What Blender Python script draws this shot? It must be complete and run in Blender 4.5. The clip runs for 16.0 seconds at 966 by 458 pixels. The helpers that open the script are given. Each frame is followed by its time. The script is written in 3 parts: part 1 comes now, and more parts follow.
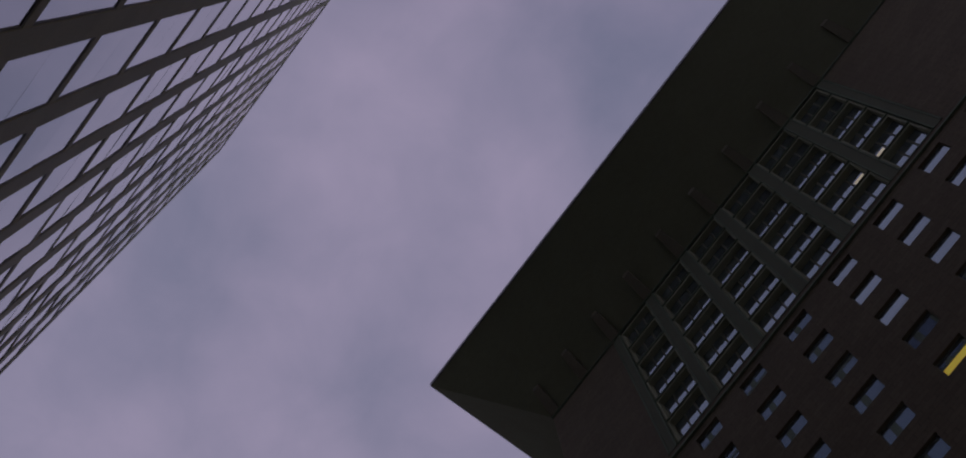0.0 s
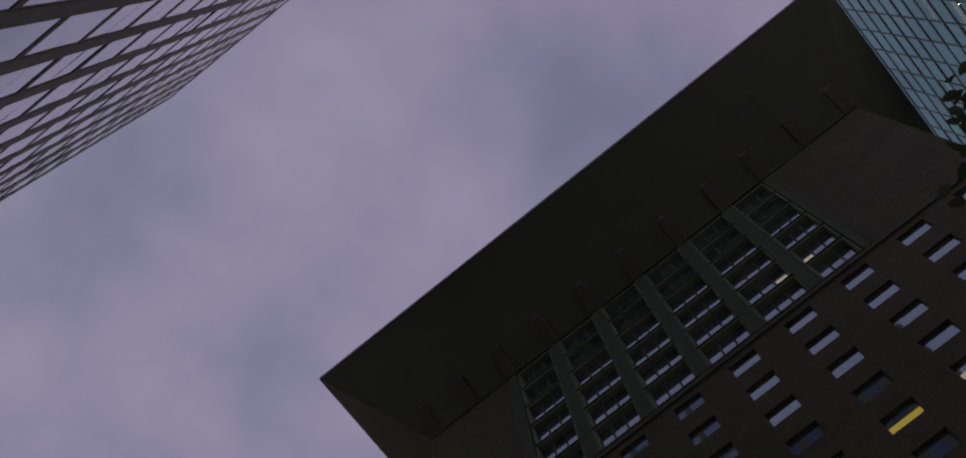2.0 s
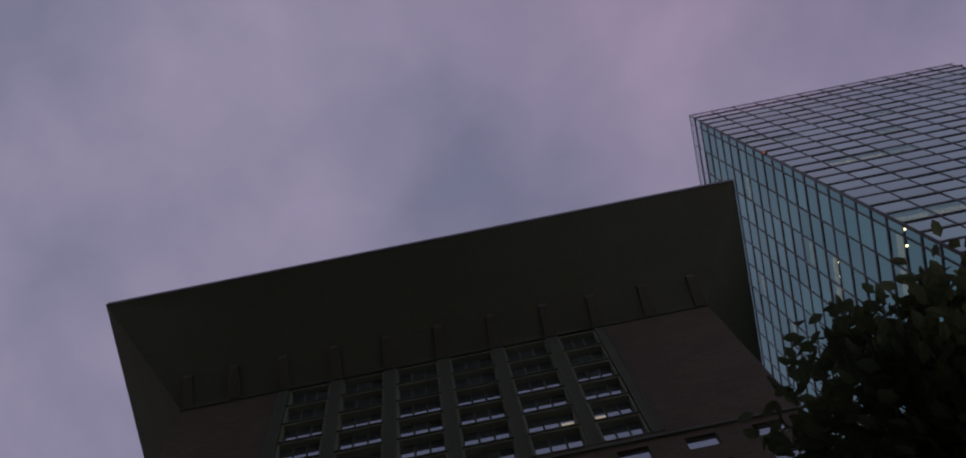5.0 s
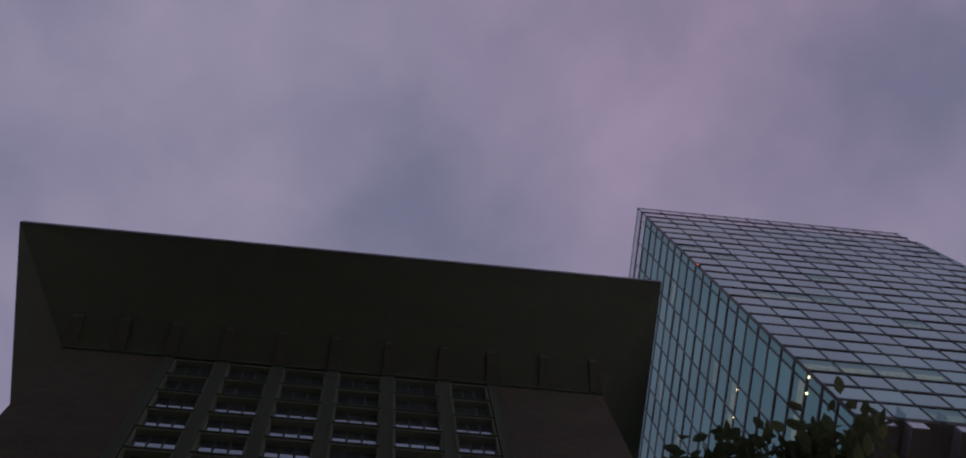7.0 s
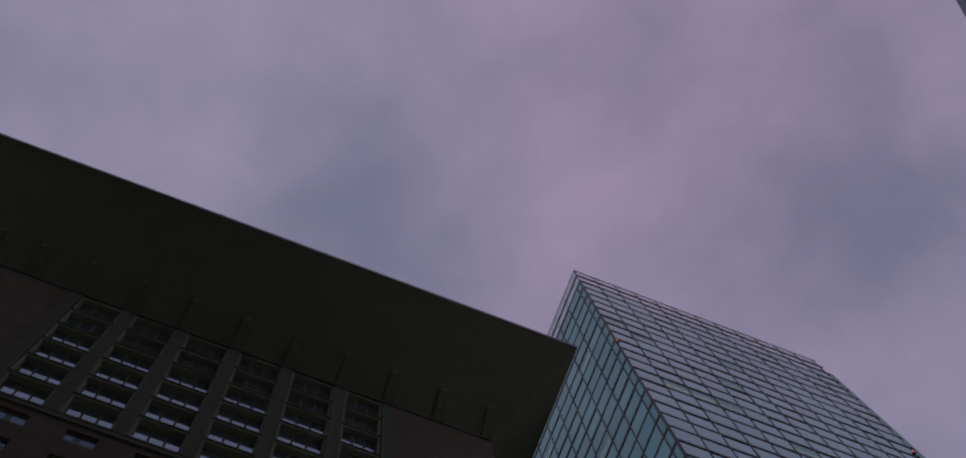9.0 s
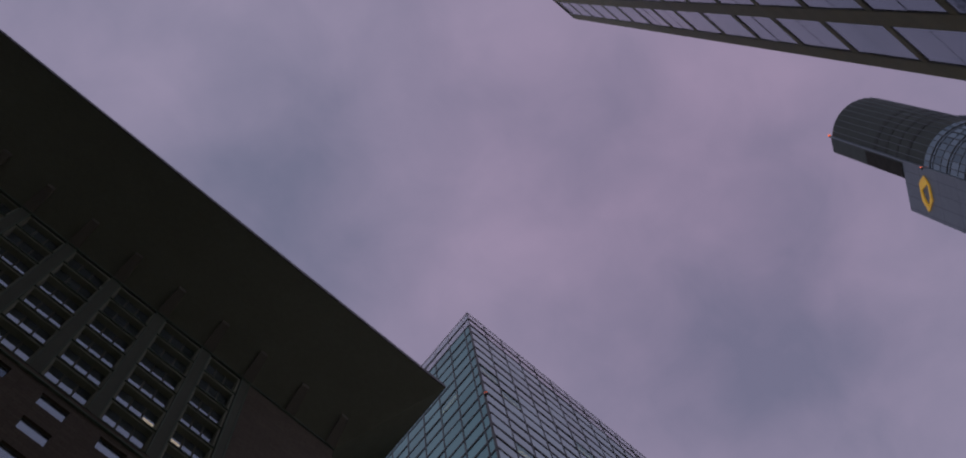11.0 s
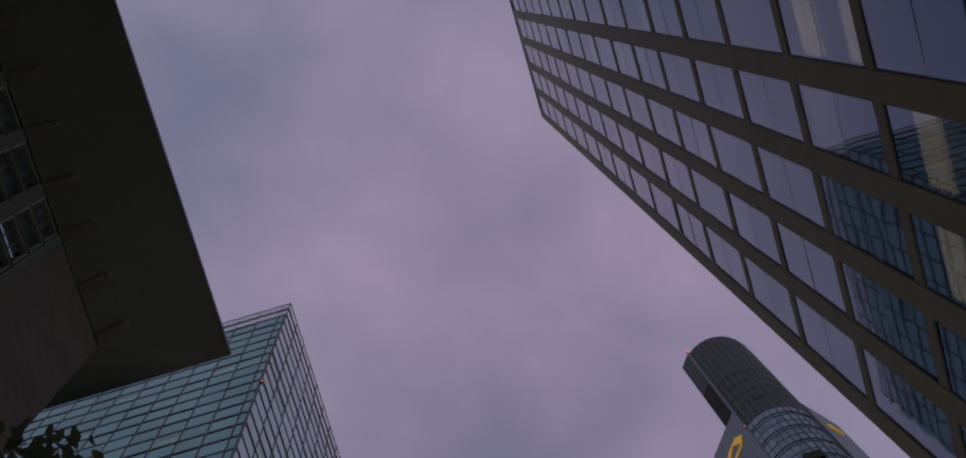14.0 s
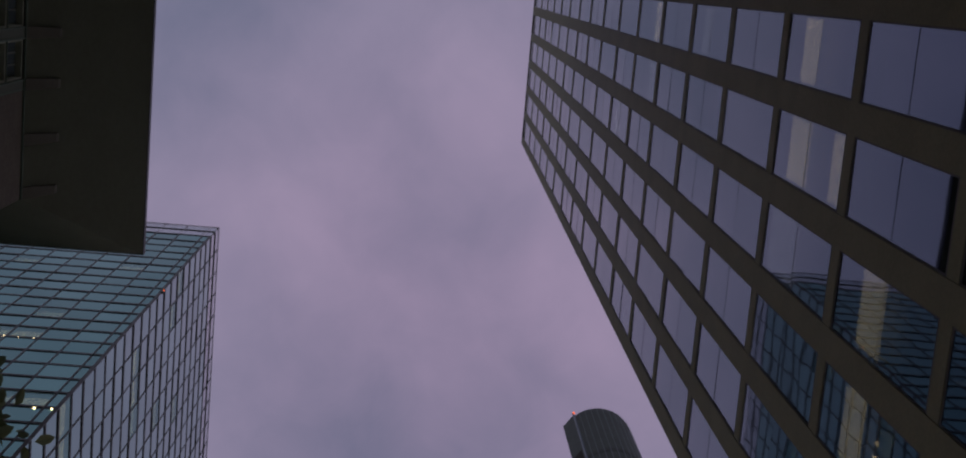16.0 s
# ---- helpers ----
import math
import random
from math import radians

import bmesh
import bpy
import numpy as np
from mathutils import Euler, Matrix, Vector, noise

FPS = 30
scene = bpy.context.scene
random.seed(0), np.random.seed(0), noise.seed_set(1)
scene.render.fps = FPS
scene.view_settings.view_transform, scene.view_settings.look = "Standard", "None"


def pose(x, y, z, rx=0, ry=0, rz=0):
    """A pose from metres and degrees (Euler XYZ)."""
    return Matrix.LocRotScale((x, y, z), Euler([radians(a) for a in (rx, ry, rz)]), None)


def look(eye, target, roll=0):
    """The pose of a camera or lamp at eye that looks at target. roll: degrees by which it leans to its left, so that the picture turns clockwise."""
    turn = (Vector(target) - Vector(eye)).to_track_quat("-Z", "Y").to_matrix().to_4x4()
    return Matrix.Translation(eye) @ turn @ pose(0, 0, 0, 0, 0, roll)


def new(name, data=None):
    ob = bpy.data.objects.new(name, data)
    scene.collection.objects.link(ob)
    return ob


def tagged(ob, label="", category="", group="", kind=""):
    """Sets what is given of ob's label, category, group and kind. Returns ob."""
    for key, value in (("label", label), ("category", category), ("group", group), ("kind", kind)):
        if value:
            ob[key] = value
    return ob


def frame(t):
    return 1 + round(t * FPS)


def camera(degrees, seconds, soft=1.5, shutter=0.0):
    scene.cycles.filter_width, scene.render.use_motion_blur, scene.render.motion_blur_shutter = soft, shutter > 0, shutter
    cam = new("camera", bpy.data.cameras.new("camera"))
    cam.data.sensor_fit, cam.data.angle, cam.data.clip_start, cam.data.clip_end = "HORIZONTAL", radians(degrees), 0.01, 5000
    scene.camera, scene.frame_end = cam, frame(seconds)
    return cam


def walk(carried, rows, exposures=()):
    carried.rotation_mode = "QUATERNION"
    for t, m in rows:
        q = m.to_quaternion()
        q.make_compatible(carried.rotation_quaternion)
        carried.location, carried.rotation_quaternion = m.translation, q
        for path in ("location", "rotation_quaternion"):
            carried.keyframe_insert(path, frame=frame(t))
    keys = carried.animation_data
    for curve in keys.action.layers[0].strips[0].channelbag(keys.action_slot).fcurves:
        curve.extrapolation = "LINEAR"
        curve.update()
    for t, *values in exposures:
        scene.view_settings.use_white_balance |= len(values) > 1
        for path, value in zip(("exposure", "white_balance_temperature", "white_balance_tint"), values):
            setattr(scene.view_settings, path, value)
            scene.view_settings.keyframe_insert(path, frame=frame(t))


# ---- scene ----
# x runs along the street, y across it (the glass-and-stone tower at +y, the eaved tower at -y), z up
EYE = (0.0, 0.0, 1.6)
cam = camera(37.65, 16.0, soft=1.95)
PATH = [
    (0.0, pose(*EYE, 168.805, 2.558, -127.215)),
    (0.5, pose(*EYE, 168.807, 2.659, -130.555)),
    (1.0, pose(*EYE, 168.871, 2.771, -133.857)),
    (1.5, pose(*EYE, 168.906, 2.797, -137.213)),
    (2.0, pose(*EYE, 168.908, 2.786, -141.294)),
    (2.5, pose(*EYE, 168.953, 2.926, -145.370)),
    (3.0, pose(*EYE, 169.020, 3.343, -149.973)),
    (3.5, pose(*EYE, 169.081, 3.789, -154.365)),
    (4.0, pose(*EYE, 169.181, 3.937, -159.468)),
    (4.2, pose(*EYE, 169.239, 3.881, -161.512)),
    (6.3, pose(*EYE, 169.820, 3.372, 179.395)),
    (6.5, pose(*EYE, 169.869, 3.383, 177.758)),
    (7.0, pose(*EYE, 170.025, 3.396, 173.853)),
    (7.5, pose(*EYE, 170.176, 3.333, 170.383)),
    (8.0, pose(*EYE, 170.244, 3.309, 166.662)),
    (8.5, pose(*EYE, 170.268, 3.295, 162.941)),
    (9.0, pose(*EYE, 170.347, 3.253, 158.640)),
    (11.3, pose(*EYE, 170.342, 3.612, 136.566)),
    (11.5, pose(*EYE, 170.272, 3.640, 134.412)),
    (12.0, pose(*EYE, 170.265, 3.853, 129.210)),
    (12.5, pose(*EYE, 170.339, 3.980, 123.950)),
    (13.0, pose(*EYE, 170.444, 3.794, 117.775)),
    (13.5, pose(*EYE, 170.540, 3.389, 112.039)),
    (14.0, pose(*EYE, 170.539, 3.003, 106.001)),
    (14.5, pose(*EYE, 170.498, 2.736, 100.619)),
    (15.0, pose(*EYE, 170.370, 2.536, 95.232)),
    (15.5, pose(*EYE, 170.221, 2.214, 90.565)),
    (16.0, pose(*EYE, 169.993, 1.714, 85.095)),
]
walk(cam, PATH)

# ---- sky and light: dusk under a closed cloud cover ----
world = bpy.data.worlds.new("dusk_sky")
scene.world = world
world.use_nodes = True
wt = world.node_tree
wt.nodes.clear()


def wnode(kind, **values):
    n = wt.nodes.new(kind)
    for key, value in values.items():
        n.inputs[key.replace("_", " ")].default_value = value
    return n


def wmath(op, a, b, c=None):
    n = wt.nodes.new("ShaderNodeMath")
    n.operation = op
    for i, v in enumerate((a, b, c)):
        if v is None:
            continue
        if isinstance(v, (int, float)):
            n.inputs[i].default_value = v
        else:
            wt.links.new(v, n.inputs[i])
    return n.outputs[0]


# a flat cloud layer: the direction projected on a level plane
coord = wt.nodes.new("ShaderNodeTexCoord")
axes = wt.nodes.new("ShaderNodeSeparateXYZ")
wt.links.new(coord.outputs["Generated"], axes.inputs[0])
level = wmath("MAXIMUM", axes.outputs["Z"], 0.12)
plane = wt.nodes.new("ShaderNodeCombineXYZ")
wt.links.new(wmath("DIVIDE", axes.outputs["X"], level), plane.inputs["X"])
wt.links.new(wmath("DIVIDE", axes.outputs["Y"], level), plane.inputs["Y"])
big = wnode("ShaderNodeTexNoise", Scale=5.2, Detail=4.0, Roughness=0.5, Distortion=0.25)
wt.links.new(plane.outputs[0], big.inputs["Vector"])
fine = wnode("ShaderNodeTexNoise", Scale=16.0, Detail=5.0, Roughness=0.55, Distortion=0.3)
wt.links.new(plane.outputs[0], fine.inputs["Vector"])
warp = wnode("ShaderNodeTexNoise", Scale=7.0, Detail=3.0)
wt.links.new(plane.outputs[0], warp.inputs["Vector"])
warped = wt.nodes.new("ShaderNodeVectorMath")
warped.operation = "MULTIPLY_ADD"
warped.inputs[1].default_value = (0.11, 0.11, 0.0)
wt.links.new(warp.outputs["Color"], warped.inputs[0])
wt.links.new(plane.outputs[0], warped.inputs[2])
depth = wmath("MULTIPLY_ADD", big.outputs["Fac"], 0.26, 0.27)
depth = wmath("MULTIPLY_ADD", fine.outputs["Fac"], 0.38, depth)


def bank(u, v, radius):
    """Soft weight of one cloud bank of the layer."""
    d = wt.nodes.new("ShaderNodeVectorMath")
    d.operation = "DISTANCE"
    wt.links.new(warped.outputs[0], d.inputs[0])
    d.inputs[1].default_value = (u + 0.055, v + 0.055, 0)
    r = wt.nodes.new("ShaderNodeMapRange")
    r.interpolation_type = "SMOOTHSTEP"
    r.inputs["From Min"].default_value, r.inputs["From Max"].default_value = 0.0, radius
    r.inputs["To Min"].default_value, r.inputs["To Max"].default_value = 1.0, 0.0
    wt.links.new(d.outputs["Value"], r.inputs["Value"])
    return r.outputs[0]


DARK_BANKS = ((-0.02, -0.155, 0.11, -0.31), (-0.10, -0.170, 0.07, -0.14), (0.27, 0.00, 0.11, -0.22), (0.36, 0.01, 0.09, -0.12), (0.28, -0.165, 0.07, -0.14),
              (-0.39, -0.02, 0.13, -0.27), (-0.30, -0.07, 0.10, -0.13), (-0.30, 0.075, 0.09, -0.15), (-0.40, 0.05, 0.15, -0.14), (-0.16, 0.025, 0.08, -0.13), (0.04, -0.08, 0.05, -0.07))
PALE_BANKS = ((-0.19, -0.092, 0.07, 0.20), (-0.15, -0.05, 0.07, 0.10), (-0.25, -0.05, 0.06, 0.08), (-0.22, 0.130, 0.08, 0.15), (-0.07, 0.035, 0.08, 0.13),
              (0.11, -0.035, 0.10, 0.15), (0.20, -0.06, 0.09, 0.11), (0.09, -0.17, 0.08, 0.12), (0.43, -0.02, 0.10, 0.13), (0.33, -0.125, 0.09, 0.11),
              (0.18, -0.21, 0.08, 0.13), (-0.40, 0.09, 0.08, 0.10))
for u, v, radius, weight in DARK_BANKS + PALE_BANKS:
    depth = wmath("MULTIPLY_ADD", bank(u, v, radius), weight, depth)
ramp = wt.nodes.new("ShaderNodeValToRGB")
ramp.color_ramp.elements[0].position, ramp.color_ramp.elements[0].color = 0.25, (0.158, 0.165, 0.258, 1)
ramp.color_ramp.elements[1].position, ramp.color_ramp.elements[1].color = 0.82, (0.318, 0.276, 0.402, 1)
wt.links.new(depth, ramp.inputs["Fac"])
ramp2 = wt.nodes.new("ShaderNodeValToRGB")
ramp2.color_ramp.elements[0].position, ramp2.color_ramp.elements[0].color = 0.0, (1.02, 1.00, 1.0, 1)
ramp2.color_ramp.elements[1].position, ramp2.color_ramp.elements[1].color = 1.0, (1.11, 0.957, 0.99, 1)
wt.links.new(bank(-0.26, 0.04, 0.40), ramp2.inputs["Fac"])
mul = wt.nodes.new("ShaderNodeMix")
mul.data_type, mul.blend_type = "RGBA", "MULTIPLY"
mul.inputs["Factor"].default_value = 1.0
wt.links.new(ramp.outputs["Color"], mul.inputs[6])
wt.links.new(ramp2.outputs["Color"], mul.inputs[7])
sky = wt.nodes.new("ShaderNodeTexSky")
sky.sky_type, sky.sun_disc = "NISHITA", False
sky.sun_elevation, sky.sun_rotation = radians(2.0), radians(250)
clear = wnode("ShaderNodeBackground", Strength=0.05)
wt.links.new(sky.outputs["Color"], clear.inputs["Color"])
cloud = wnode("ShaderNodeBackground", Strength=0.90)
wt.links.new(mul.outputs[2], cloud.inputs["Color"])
both = wt.nodes.new("ShaderNodeAddShader")
wt.links.new(clear.outputs[0], both.inputs[0])
wt.links.new(cloud.outputs[0], both.inputs[1])
wout = wt.nodes.new("ShaderNodeOutputWorld")
wt.links.new(both.outputs[0], wout.inputs["Surface"])

sun_data = bpy.data.lights.new("sun", "SUN")
sun_data.energy, sun_data.angle, sun_data.color = 0.03, radians(150), (1.0, 0.86, 0.84)
sun = new("sun", sun_data)
sun.matrix_world = look((-60, 30, 300), (0, 0, 0))


# ---- materials ----
def material(name, color, rough=0.6, metal=0.0, color2=None, scale=1.0, bump=0.0, fine=8.0, vary=0.0, spec=0.5):
    """Two scales of colour variation in object space, optional relief, optional difference from piece to piece."""
    m = bpy.data.materials.new(name)
    m.use_nodes = True
    nt = m.node_tree
    b = nt.nodes["Principled BSDF"]
    b.inputs["Roughness"].default_value, b.inputs["Metallic"].default_value = rough, metal
    b.inputs["Specular IOR Level"].default_value = spec
    geo = nt.nodes.new("ShaderNodeNewGeometry")
    n1 = nt.nodes.new("ShaderNodeTexNoise")
    n1.inputs["Scale"].default_value, n1.inputs["Detail"].default_value = scale, 4.0
    n2 = nt.nodes.new("ShaderNodeTexNoise")
    n2.inputs["Scale"].default_value, n2.inputs["Detail"].default_value = scale * fine, 3.0
    for n in (n1, n2):
        nt.links.new(geo.outputs["Position"], n.inputs["Vector"])
    add = nt.nodes.new("ShaderNodeMath")
    add.operation = "MULTIPLY_ADD"
    add.inputs[1].default_value = 0.5
    nt.links.new(n2.outputs["Fac"], add.inputs[0])
    half = nt.nodes.new("ShaderNodeMath")
    half.operation = "MULTIPLY"
    half.inputs[1].default_value = 0.5
    nt.links.new(n1.outputs["Fac"], half.inputs[0])
    nt.links.new(half.outputs[0], add.inputs[2])
    r = nt.nodes.new("ShaderNodeValToRGB")
    c2 = color2 or tuple(min(1.0, c * 1.35) for c in color)
    r.color_ramp.elements[0].position, r.color_ramp.elements[0].color = 0.38, (*color, 1)
    r.color_ramp.elements[1].position, r.color_ramp.elements[1].color = 0.62, (*c2, 1)
    nt.links.new(add.outputs[0], r.inputs["Fac"])
    out = r.outputs["Color"]
    if vary:
        info = nt.nodes.new("ShaderNodeObjectInfo")
        hsv = nt.nodes.new("ShaderNodeHueSaturation")
        rng = nt.nodes.new("ShaderNodeMapRange")
        rng.inputs["To Min"].default_value, rng.inputs["To Max"].default_value = 1 - vary, 1 + vary
        nt.links.new(info.outputs["Random"], rng.inputs["Value"])
        nt.links.new(rng.outputs[0], hsv.inputs["Value"])
        nt.links.new(out, hsv.inputs["Color"])
        out = hsv.outputs["Color"]
    nt.links.new(out, b.inputs["Base Color"])
    if bump:
        bp = nt.nodes.new("ShaderNodeBump")
        bp.inputs["Strength"].default_value, bp.inputs["Distance"].default_value = bump, 0.02
        nt.links.new(n2.outputs["Fac"], bp.inputs["Height"])
        nt.links.new(bp.outputs["Normal"], b.inputs["Normal"])
    return m


def courses(m, width, height, mortar, dark, size=0.012, level=False, shift=0.5):
    """Adds masonry joints in the plane of each wall to a material from material()."""
    nt = m.node_tree
    b = nt.nodes["Principled BSDF"]
    old = b.inputs["Base Color"].links[0].from_socket
    geo = nt.nodes.new("ShaderNodeNewGeometry")
    sep = nt.nodes.new("ShaderNodeSeparateXYZ")
    nt.links.new(geo.outputs["Position"], sep.inputs[0])
    along = nt.nodes.new("ShaderNodeMath")
    nt.links.new(sep.outputs["X"], along.inputs[0])
    if level:
        along.inputs[1].default_value = 0.0
    else:
        nt.links.new(sep.outputs["Y"], along.inputs[1])
    comb = nt.nodes.new("ShaderNodeCombineXYZ")
    nt.links.new(along.outputs[0], comb.inputs["X"])
    nt.links.new(sep.outputs["Y" if level else "Z"], comb.inputs["Y"])
    br = nt.nodes.new("ShaderNodeTexBrick")
    br.inputs["Scale"].default_value, br.offset = 1.0, shift
    br.inputs["Brick Width"].default_value, br.inputs["Row Height"].default_value = width, height
    br.inputs["Mortar Size"].default_value, br.inputs["Bias"].default_value = size, 0.0
    br.inputs["Color1"].default_value, br.inputs["Color2"].default_value = (1, 1, 1, 1), (dark, dark, dark, 1)
    br.inputs["Mortar"].default_value = (mortar, mortar, mortar, 1)
    nt.links.new(comb.outputs[0], br.inputs["Vector"])
    mx = nt.nodes.new("ShaderNodeMix")
    mx.data_type, mx.blend_type = "RGBA", "MULTIPLY"
    mx.inputs["Factor"].default_value = 1.0
    nt.links.new(old, mx.inputs[6])
    nt.links.new(br.outputs["Color"], mx.inputs[7])
    nt.links.new(mx.outputs[2], b.inputs["Base Color"])
    return m


def glazing(name, tone, see=0.0, wave=0.25, scale=0.35, rough=0.02, vary=0.06, edge=(1.0, 1.0, 1.0), metal=1.0):
    """Coated window glass: a tinted mirror with slightly wavy panes that lets part of the room behind show."""
    m = bpy.data.materials.new(name)
    m.use_nodes = True
    nt = m.node_tree
    b = nt.nodes["Principled BSDF"]
    b.inputs["Metallic"].default_value, b.inputs["Roughness"].default_value = metal, rough
    b.inputs["Specular Tint"].default_value = (*edge, 1)
    info = nt.nodes.new("ShaderNodeObjectInfo")
    geo = nt.nodes.new("ShaderNodeNewGeometry")
    hsv = nt.nodes.new("ShaderNodeHueSaturation")
    hsv.inputs["Color"].default_value = (*tone, 1)
    pick = nt.nodes.new("ShaderNodeMath")
    nt.links.new(info.outputs["Random"], pick.inputs[0])
    nt.links.new(geo.outputs["Random Per Island"], pick.inputs[1])
    wrap = nt.nodes.new("ShaderNodeMath")
    wrap.operation = "FRACT"
    nt.links.new(pick.outputs[0], wrap.inputs[0])
    rng = nt.nodes.new("ShaderNodeMapRange")
    rng.inputs["To Min"].default_value, rng.inputs["To Max"].default_value = 1 - vary, 1 + vary
    nt.links.new(wrap.outputs[0], rng.inputs["Value"])
    nt.links.new(rng.outputs[0], hsv.inputs["Value"])
    nt.links.new(hsv.outputs["Color"], b.inputs["Base Color"])
    no = nt.nodes.new("ShaderNodeTexNoise")
    no.inputs["Scale"].default_value, no.inputs["Detail"].default_value = scale, 1.0
    off = nt.nodes.new("ShaderNodeVectorMath")
    off.operation = "MULTIPLY_ADD"
    off.inputs[1].default_value = (37.0, 53.0, 71.0)
    nt.links.new(wrap.outputs[0], off.inputs[0])
    nt.links.new(geo.outputs["Position"], off.inputs[2])
    nt.links.new(off.outputs[0], no.inputs["Vector"])
    bp = nt.nodes.new("ShaderNodeBump")
    bp.inputs["Strength"].default_value, bp.inputs["Distance"].default_value = wave, 0.05
    nt.links.new(no.outputs["Fac"], bp.inputs["Height"])
    nt.links.new(bp.outputs["Normal"], b.inputs["Normal"])
    if see:
        tr = nt.nodes.new("ShaderNodeBsdfTransparent")
        mx = nt.nodes.new("ShaderNodeMixShader")
        mx.inputs[0].default_value = see
        nt.links.new(b.outputs[0], mx.inputs[1])
        nt.links.new(tr.outputs[0], mx.inputs[2])
        nt.links.new(mx.outputs[0], nt.nodes["Material Output"].inputs["Surface"])
    return m


def lamp_material(name, color, power):
    m = material(name, color)
    b = m.node_tree.nodes["Principled BSDF"]
    b.inputs["Emission Color"].default_value, b.inputs["Emission Strength"].default_value = (*color, 1), power
    return m


GRANITE = courses(material("red_brown_granite", (0.124, 0.101, 0.058), 0.85, color2=(0.158, 0.130, 0.075), scale=0.25, bump=0.3, fine=14), 0.9, 0.45, 0.6, 0.82, 0.02)
SOFFIT = material("dark_eave_panel", (0.265, 0.285, 0.175), 0.9, color2=(0.295, 0.315, 0.195), scale=0.3)
FASCIA = material("eave_metal", (0.05, 0.05, 0.045), 0.5)
GREEN_FRAME = material("grey_green_metal", (0.110, 0.155, 0.095), 0.75, color2=(0.130, 0.180, 0.112), scale=0.8)
RIB_STONE = material("brown_rib_stone", (0.128, 0.122, 0.078), 0.9, color2=(0.150, 0.142, 0.092), scale=0.6)
PIER_STONE = material("dark_pier_stone", (0.102, 0.118, 0.072), 0.85, color2=(0.122, 0.138, 0.084), scale=0.8)
DARK_BAR = material("dark_window_bar", (0.12, 0.13, 0.09), 0.8)
VOID = material("dark_room", (0.10, 0.10, 0.075), 0.9)
GRANITE_GLASS = glazing("sky_coated_glass", (0.33, 0.40, 0.43), wave=0.03, edge=(0.65, 0.72, 0.8), metal=0.72)
# paler than the frames: light for the deep recesses put into the colour
LIFTED_RECESS = material("lightened_recess_lining", (0.30, 0.32, 0.21), 0.9, color2=(0.35, 0.37, 0.25), scale=0.8)
STONE = material("brown_anodised_cladding", (0.165, 0.178, 0.088), 0.6, color2=(0.208, 0.222, 0.112), scale=0.6, bump=0.1, fine=20, spec=0.18)
GASKET = material("black_gasket", (0.055, 0.06, 0.045), 0.6)
TOWER_GLASS = glazing("violet_tinted_glass", (0.072, 0.090, 0.148), see=0.14, wave=0.05, edge=(0.93, 0.98, 1.0), scale=0.5)
# brighter copy of the tower glass: the wing's grazing reflection put into its colour
BRIGHT_WING_GLASS = glazing("brightened_wing_glass", (0.26, 0.31, 0.37), wave=0.05, edge=(1.0, 1.0, 1.0), scale=0.5)
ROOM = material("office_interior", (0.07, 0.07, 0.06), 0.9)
WARM = lamp_material("warm_room_light", (1.0, 0.80, 0.42), 2.2)
PALE = lamp_material("pale_room_light", (1.0, 0.80, 0.46), 2.3)
DIM = lamp_material("dim_room_light", (0.9, 0.9, 0.95), 0.55)
SPOT = lamp_material("warm_spot", (1.0, 0.76, 0.40), 6.0)
YELLOW = lamp_material("yellow_room_light", (1.0, 0.74, 0.10), 0.20)
AMBER = lamp_material("amber_lamp", (1.0, 0.50, 0.10), 0.7)
RED = lamp_material("red_beacon", (1.0, 0.16, 0.05), 1.1)
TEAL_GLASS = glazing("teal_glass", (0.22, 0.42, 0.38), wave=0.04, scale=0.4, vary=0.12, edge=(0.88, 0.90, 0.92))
# copy of the teal glass: the flank's dimmer reflection put into its colour
DIMMED_FLANK_GLASS = glazing("dimmed_teal_glass", (0.17, 0.35, 0.32), wave=0.04, scale=0.4, vary=0.14, edge=(0.68, 0.80, 0.79))
SCREEN_GLASS = glazing("pale_screen_glass", (0.52, 0.60, 0.62), see=0.22, wave=0.03, vary=0.05)
# sky reflection on the blade sides put into a pale violet colour
BLADE_PANEL = material("sky_reflection_panel", (0.72, 0.74, 0.86), 0.45, color2=(0.78, 0.80, 0.90), scale=0.4, vary=0.06)
LIT_GLASS = glazing("lit_teal_glass", (0.20, 0.42, 0.38), see=0.30, wave=0.04, edge=(0.77, 0.86, 0.85))
FIN = material("dark_mullion_metal", (0.085, 0.095, 0.088), 0.5, scale=1.0, spec=0.18)
RAIL = material("pale_rail", (0.60, 0.64, 0.66), 0.5)
LOUVRE = material("black_louvre", (0.050, 0.050, 0.042), 0.9, spec=0.05)
GREY_PANEL = courses(material("grey_aluminium_panel", (0.175, 0.225, 0.250), 0.45, color2=(0.205, 0.26, 0.29), scale=0.15, spec=0.3), 2.9, 7.4, 0.45, 0.96, 0.06, shift=0.0)
DARK_PANEL = material("dark_grey_cladding", (0.062, 0.082, 0.066), 0.6, scale=0.3, spec=0.15)
CURVE_GLASS = glazing("slate_curtain_glass", (0.21, 0.255, 0.265), wave=0.05, vary=0.24, edge=(0.62, 0.74, 0.78))
GOLD = lamp_material("yellow_sign", (0.80, 0.46, 0.05), 0.20)
ASPHALT = material("asphalt", (0.045, 0.045, 0.047), 0.85, scale=0.7, bump=0.4, fine=30)
